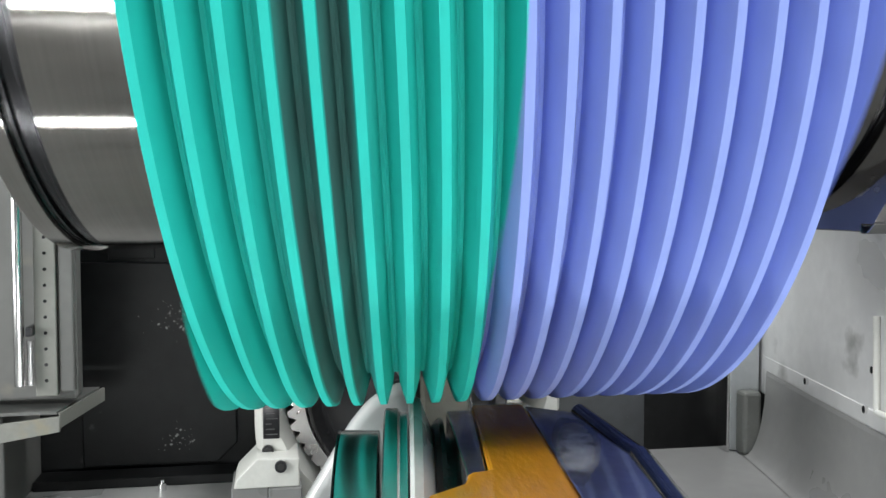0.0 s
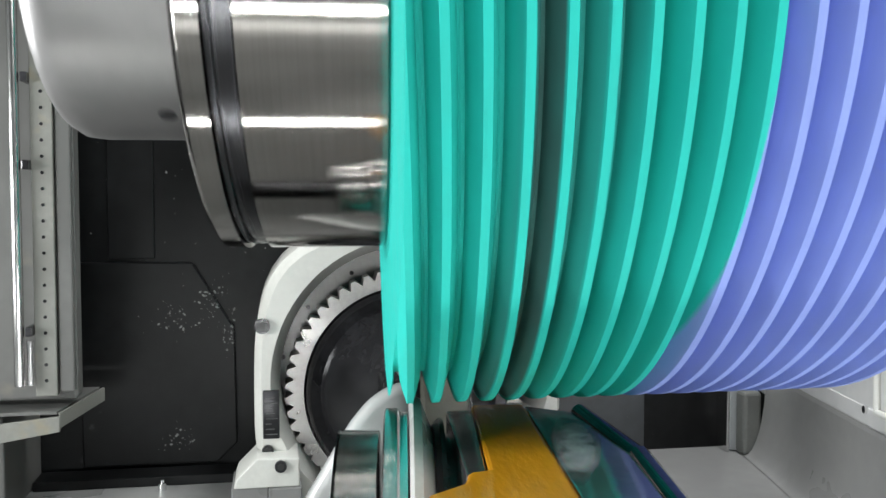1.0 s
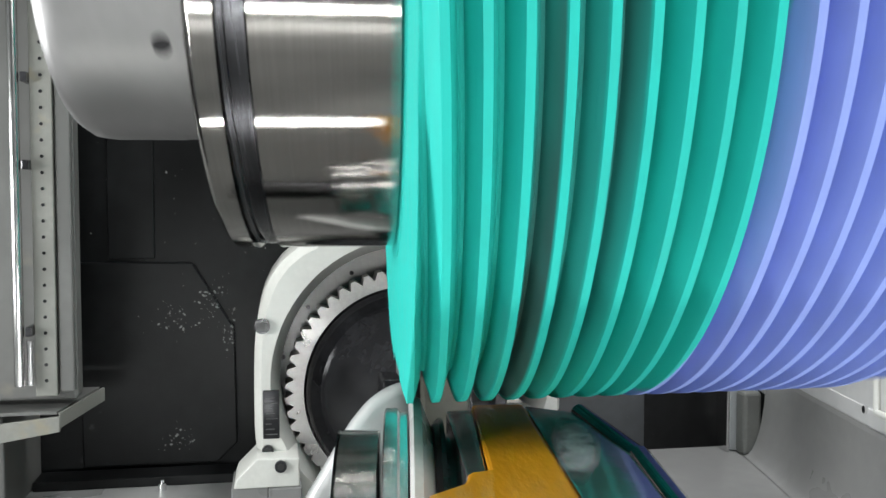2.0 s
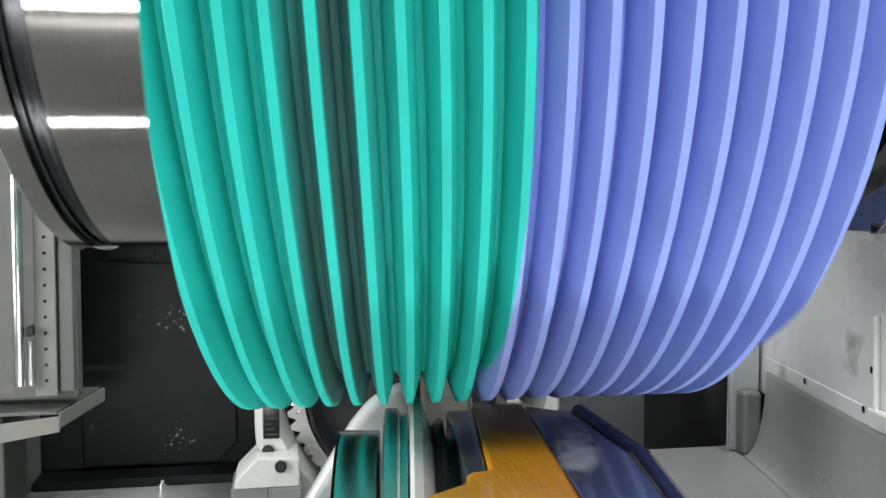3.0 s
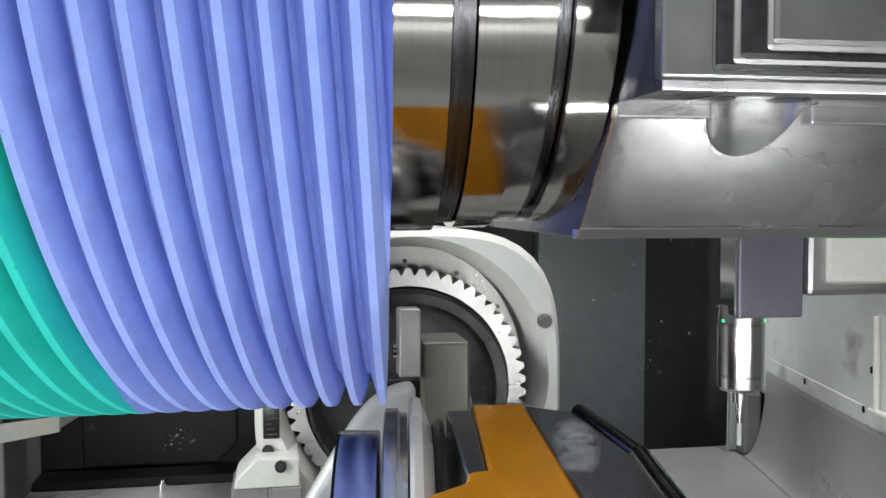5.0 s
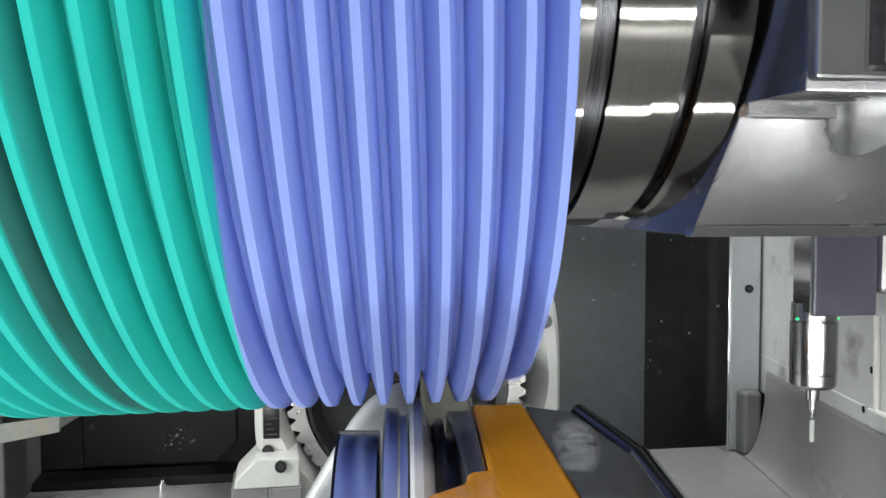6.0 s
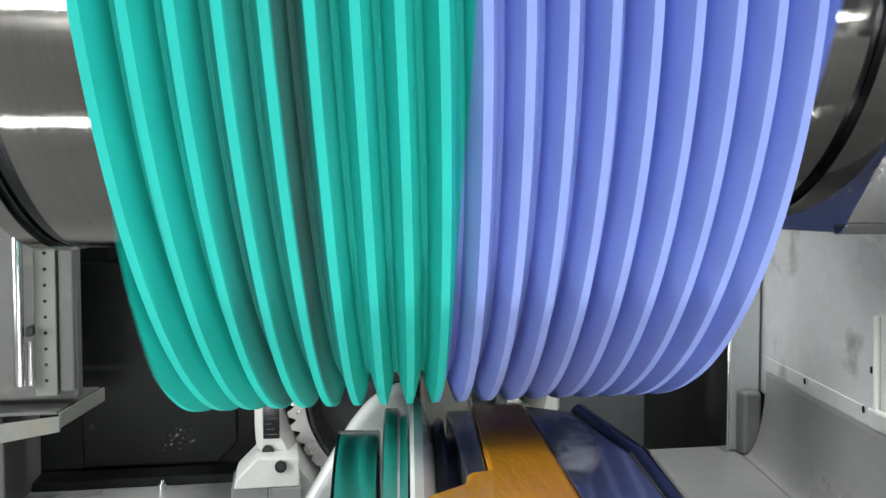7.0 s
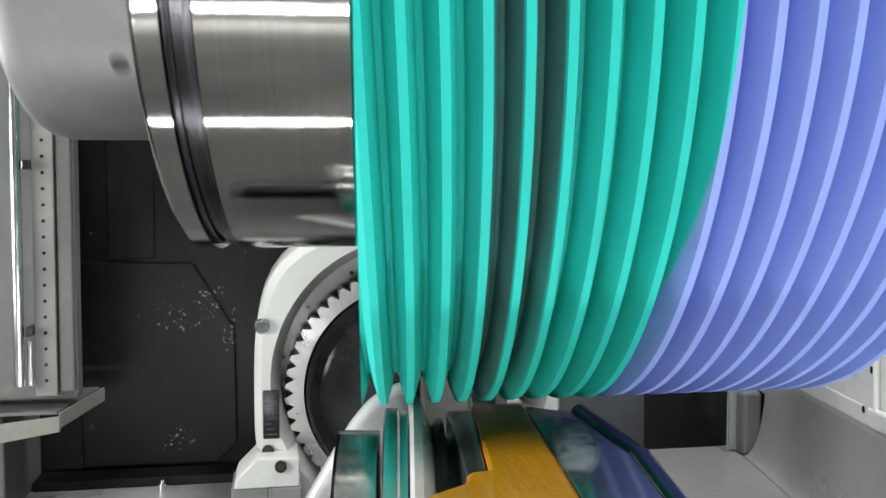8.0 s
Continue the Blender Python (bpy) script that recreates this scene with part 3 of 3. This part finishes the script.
def thread_drop(x, a):
    """Depth below the crest at axial place x and angle a."""
    k = (x - THREAD_0 + LEAD * a / (2 * math.pi)) / PITCH
    f = k - math.floor(k + 0.5)
    for (f0, d0), (f1, d1) in zip(PROFILE, PROFILE[1:]):
        if f0 <= f <= f1:
            return DEPTH * (d0 + (d1 - d0) * (f - f0) / (f1 - f0))
    return DEPTH


THREAD_0 = 0.00638


def worm_zone(name, x0, x1, mat, parent, label, cap0, cap1, steps=300):
    """One abrasive zone: five intertwined threads between x0 and x1."""
    marks = []
    lo = math.floor((x0 - THREAD_0) / PITCH) - 1
    hi = math.ceil((x1 - THREAD_0 + LEAD) / PITCH) + 1
    for k in range(lo, hi + 1):
        marks += [(k + f, d * DEPTH) for f, d in FINE]
    verts, faces = [], []
    cols = len(marks) + 2
    for i in range(steps + 1):
        a = 2 * math.pi * i / steps
        row = []
        for k, d in marks:
            x = THREAD_0 + PITCH * k - LEAD * a / (2 * math.pi)
            if x < x0:
                x, d = x0, thread_drop(x0, a)
            elif x > x1:
                x, d = x1, thread_drop(x1, a)
            row.append((x, R - d))
        row = [(x0, 0.095)] + row + [(x1, 0.095)]
        verts += [(x, -r * math.cos(a), r * math.sin(a)) for x, r in row]
    for i in range(steps):
        p, q = i * cols, (i + 1) * cols
        for j in range(cols - 1):
            if (j == 0 and not cap0) or (j == cols - 2 and not cap1):
                continue
            same = all(abs(verts[p + j][n] - verts[p + j + 1][n]) < 1e-7 and abs(verts[q + j][n] - verts[q + j + 1][n]) < 1e-7 for n in range(3))
            if not same:
                faces.append((p + j, p + j + 1, q + j + 1, q + j))
    me = bpy.data.meshes.new(name)
    me.from_pydata(verts, [], faces)
    bm = bmesh.new()
    bm.from_mesh(me)
    bmesh.ops.remove_doubles(bm, verts=bm.verts[:], dist=1e-6)
    bmesh.ops.delete(bm, geom=[v for v in bm.verts if not v.link_faces], context="VERTS")
    bpy.data.meshes.remove(me)
    return part(name, bm, mat, parent, label, crease=14, axes=WORM_AXIS)


worm = thing("grinding_worm", "multi-start threaded grinding worm, teal and violet-blue zones", "grinding worm")
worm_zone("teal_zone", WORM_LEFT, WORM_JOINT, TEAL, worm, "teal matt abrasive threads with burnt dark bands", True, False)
worm_zone("blue_zone", WORM_JOINT, WORM_RIGHT, BLUE, worm, "violet-blue matt abrasive threads", False, True)

def droplets():
    """Oil droplets clinging to the teal threads."""
    rng = random.Random(12)
    bm = bmesh.new()
    for k in range(420):
        a = rng.uniform(0, 2 * math.pi)
        x = rng.uniform(WORM_LEFT + 0.006, WORM_JOINT)
        r = R - thread_drop(x, a)
        if R - r > DEPTH * 0.5:
            continue
        size = rng.choice((0.0002, 0.0003, 0.0003, 0.0005))
        m = Matrix.LocRotScale((x, -r * math.cos(a), r * math.sin(a)), Euler((-a, 0, 0)), (size, size * 0.7, size * rng.uniform(1, 1.8)))
        bmesh.ops.create_icosphere(bm, subdivisions=2, radius=1, matrix=m)
    tagged(part("oil_droplets", bm, TEAL_WET, worm, "glossy oil droplets on the threads", axes=WORM_AXIS), kind="stuff")


droplets()

arbor = thing("worm_arbor", "turned steel arbor with flanges either side of the worm", "arbor")
def turned(name, outline, mat, parent, label="", steps=160):
    return part(name, lathe(outline, steps), mat, parent, label, axes=WORM_AXIS)


turned("left_flange", [(-0.1035, 0.050), (-0.1035, 0.0895), (-0.1025, 0.0922), (-0.1012, 0.0935), (-0.0950, 0.0935), (-0.0947, 0.0888), (-0.0867, 0.0888), (-0.0864, 0.0935), (-0.0462, 0.0937), (-0.0456, 0.0931), (-0.0456, 0.06)], STEEL, arbor, "bright turned steel clamping flange")
turned("groove_ring", [(-0.0948, 0.0900), (-0.0946, 0.0918), (-0.0926, 0.0921), (-0.0924, 0.0908), (-0.0908, 0.0908), (-0.0906, 0.0921), (-0.0871, 0.0918), (-0.0868, 0.0900)], STEEL_DARK, arbor, "dark balancing groove ring")
turned("seat_ring", [(-0.0456, 0.0928), (-0.0452, 0.0945), (-0.0453, 0.0980), (-0.0440, 0.0985)], TEAL, arbor, "pale teal seat ring against the worm's end")
drum = turned("drum", [(-0.1565, 0.02), (-0.1565, 0.0465), (-0.1550, 0.0500), (-0.1515, 0.0525), (-0.1460, 0.0533), (-0.1036, 0.0537), (-0.1036, 0.05)], DRUM_STEEL, arbor, "satin grey steel drum with radial holes", 128)
for k in range(6):
    a = radians(209.7 + 60 * k)
    d = Vector((0, -math.cos(a), math.sin(a)))
    c = Vector((-0.1180, 0, 0))
    part("hole", rod(c + d * 0.0500, c + d * 0.05365, 0.0030, 20), BLACK_METAL, drum, axes=WORM_AXIS)
turned("right_flange", [(0.1106, 0.06), (0.1106, 0.0875), (0.1112, 0.0882), (0.1300, 0.0882), (0.1303, 0.0832), (0.1372, 0.0832), (0.1375, 0.0872), (0.1508, 0.0872), (0.1510, 0.0850), (0.1600, 0.0850), (0.1602, 0.0795), (0.1652, 0.0795), (0.1654, 0.0852), (0.1782, 0.0852), (0.1785, 0.0630), (0.2102, 0.0630), (0.2102, 0.03)], STEEL, arbor, "turned steel flange with oily grooves")
turned("groove_ring", [(0.1304, 0.0828), (0.1306, 0.0852), (0.1369, 0.0852), (0.1371, 0.0828)], STEEL_DARK, arbor, "dark oily groove")
turned("groove_ring", [(0.1603, 0.0785), (0.1605, 0.0810), (0.1649, 0.0810), (0.1651, 0.0785)], STEEL_DARK, arbor, "dark oily groove")
part("shaft", rod((-0.150, 0, 0), (0.30, 0, 0), 0.040, 48), STEEL_DARK, arbor, axes=WORM_AXIS)


# ---- tailstock and probe: shift with the worm, without turning ----
def tailstock():
    t = thing("tailstock", "machined steel tailstock carrying the end of the arbor", "tailstock")
    side = [(-0.063, -0.0560), (-0.028, -0.0955), (0.10, -0.0955), (0.13, -0.07), (0.13, 0.10), (-0.095, 0.10), (-0.095, -0.0560)]
    body = part("housing", prism(side, (0.1935, 0.50), "x", 0.0008), STEEL_SATIN, t, "satin machined housing with slanted face", smooth=False, axes=SLIDE)
    hollow(body, rod((0.2363, -0.066, -0.095), (0.2363, -0.066, -0.0555), 0.0155, 64), SLIDE, POCKET)
    part("lip", box(0.1929, 0.2206, -0.0665, -0.0600, -0.0600, -0.0558, 0.0004), POCKET, t, "bright lip along the slanted face", smooth=False, axes=SLIDE)
    part("lower_edge", prism([(-0.0318, -0.0925), (-0.0279, -0.0960), (-0.0240, -0.0960), (-0.0240, -0.0925)], (0.1932, 0.50), "x", 0.0004), CHROME, t, "polished lower edge", smooth=False, axes=SLIDE)
    part("lip", box(0.2520, 0.50, -0.0665, -0.0600, -0.0612, -0.0558, 0.0004), POCKET, t, smooth=False, axes=SLIDE)
    bx, bz = 0.1862, -0.0550
    blk = part("block", box(bx, 0.50, -0.1120, -0.1070, bz, 0.03, 0.0010), MILLED, t, "bright milled block with rounded pocket", smooth=False, axes=SLIDE)
    for i, (dx, dz, mat) in enumerate(((0.0125, 0.0012, BLACK_METAL), (0.0165, 0.0026, STEEL_MATT), (0.0182, 0.0038, BLACK_METAL), (0.0245, 0.0058, STEEL_MATT), (0.0258, 0.0072, MILLED))):
        part("pocket_frame", box(bx + dx, 0.45, -0.1126 - 0.0005 * i, -0.1100, bz + dz, 0.02, 0.0022, 3), mat, blk, smooth=False, axes=SLIDE)
    part("backing", box(bx + 0.016, 0.50, -0.1069, -0.0952, bz + 0.003, 0.03, 0.0006), STEEL_DARK, t, "dark steel backing", smooth=False, axes=SLIDE)
    for x in (0.2145, 0.2365):
        part("screw_hole", rod((x, -0.080, -0.0562), (x, -0.080, -0.0552), 0.006, 24), BLACK_METAL, t, axes=SLIDE)
    part("grease_cap", rod((0.31, 0.02, -0.0975), (0.31, 0.02, -0.0950), 0.025, 32), GREEN, t, "green plastic cap underneath", axes=SLIDE)
    return t


def probe():
    p = thing("touch_probe", "steel touch probe with green status lights on a carrier", "touch probe")
    x, y = 0.3235, 0.111
    part("carrier", box(x - 0.0075, x + 0.0265, y - 0.0115, y + 0.008, -0.1405, 0.10, 0.0012), PURPLE, p, "purple-grey anodised carrier block", smooth=False, axes=SLIDE)
    part("carrier_edge", box(x - 0.0095, x - 0.0076, y - 0.0120, y + 0.004, -0.139, 0.10, 0.0004), CHROME, p, smooth=False, axes=SLIDE)
    at = Matrix.Translation((x, y, 0)) @ Matrix.Rotation(radians(-90), 4, "Y")
    body = part("probe_body", lathe([(-0.1350, 0.0), (-0.1350, 0.0108), (-0.1430, 0.0110), (-0.1433, 0.0104), (-0.1440, 0.0104), (-0.1443, 0.0113), (-0.1690, 0.0113), (-0.1693, 0.0108), (-0.1699, 0.0108), (-0.1702, 0.0113), (-0.1755, 0.0111), (-0.1773, 0.0095), (-0.1775, 0.0035), (-0.1835, 0.0033), (-0.1840, 0.0022), (-0.1890, 0.0019), (-0.1900, 0.0010), (-0.1945, 0.0008), (-0.1945, 0.0)], 48), PROBE_STEEL, p, "polished probe barrel and stem", at=at, axes=SLIDE)
    for a in (195, 330):
        d = Vector((math.cos(radians(a)), math.sin(radians(a)), 0))
        c = Vector((x, y, -0.1425)) + d * 0.0108
        part("status_light", rod(c, c + d * 0.0006, 0.0006, 12), GREEN_LED, p, "small green light", axes=SLIDE)
    part("stylus", rod((x, y, -0.2050), (x, y, -0.1940), 0.0012, 14), WHITE_PAINT, p, "white ceramic stylus", axes=SLIDE)
    part("side_frame", box(x + 0.0268, x + 0.075, y - 0.014, y + 0.03, -0.130, 0.10, 0.003), STEEL_MATT, p, "bright steel side frame", smooth=False, axes=SLIDE)
    part("window", box(x + 0.034, x + 0.085, y - 0.0165, y - 0.0135, -0.1240, -0.02, 0.004, 3), WHITE_PAINT, p, "pale rounded cover", smooth=False, axes=SLIDE)
    return p


tail, touch = tailstock(), probe()

SPEED = 0.0544


def shift(t):
    """Axial travel of the worm slide: steady strokes with a short dwell at either end."""
    if t < 1.39:
        return SPEED * t
    if t < 1.675:
        return SPEED * 1.39
    if t < 4.98:
        return SPEED * (3.065 - t)
    if t < 5.27:
        return SPEED * -1.915
    return SPEED * (t - 7.185)


def motions():
    """The slide shifts along X; worm and arbor turn with it, so that the threads stay in place like a rack."""
    times = [i / 10 for i in range(81)]
    turning = [(t, pose(shift(t), 0, 0, 360 * shift(t) / LEAD, 0, 0)) for t in times]
    sliding = [(t, pose(shift(t), 0, 0)) for t in times]
    walk(worm, turning)
    walk(arbor, turning)
    walk(tail, sliding)
    walk(touch, sliding)


motions()
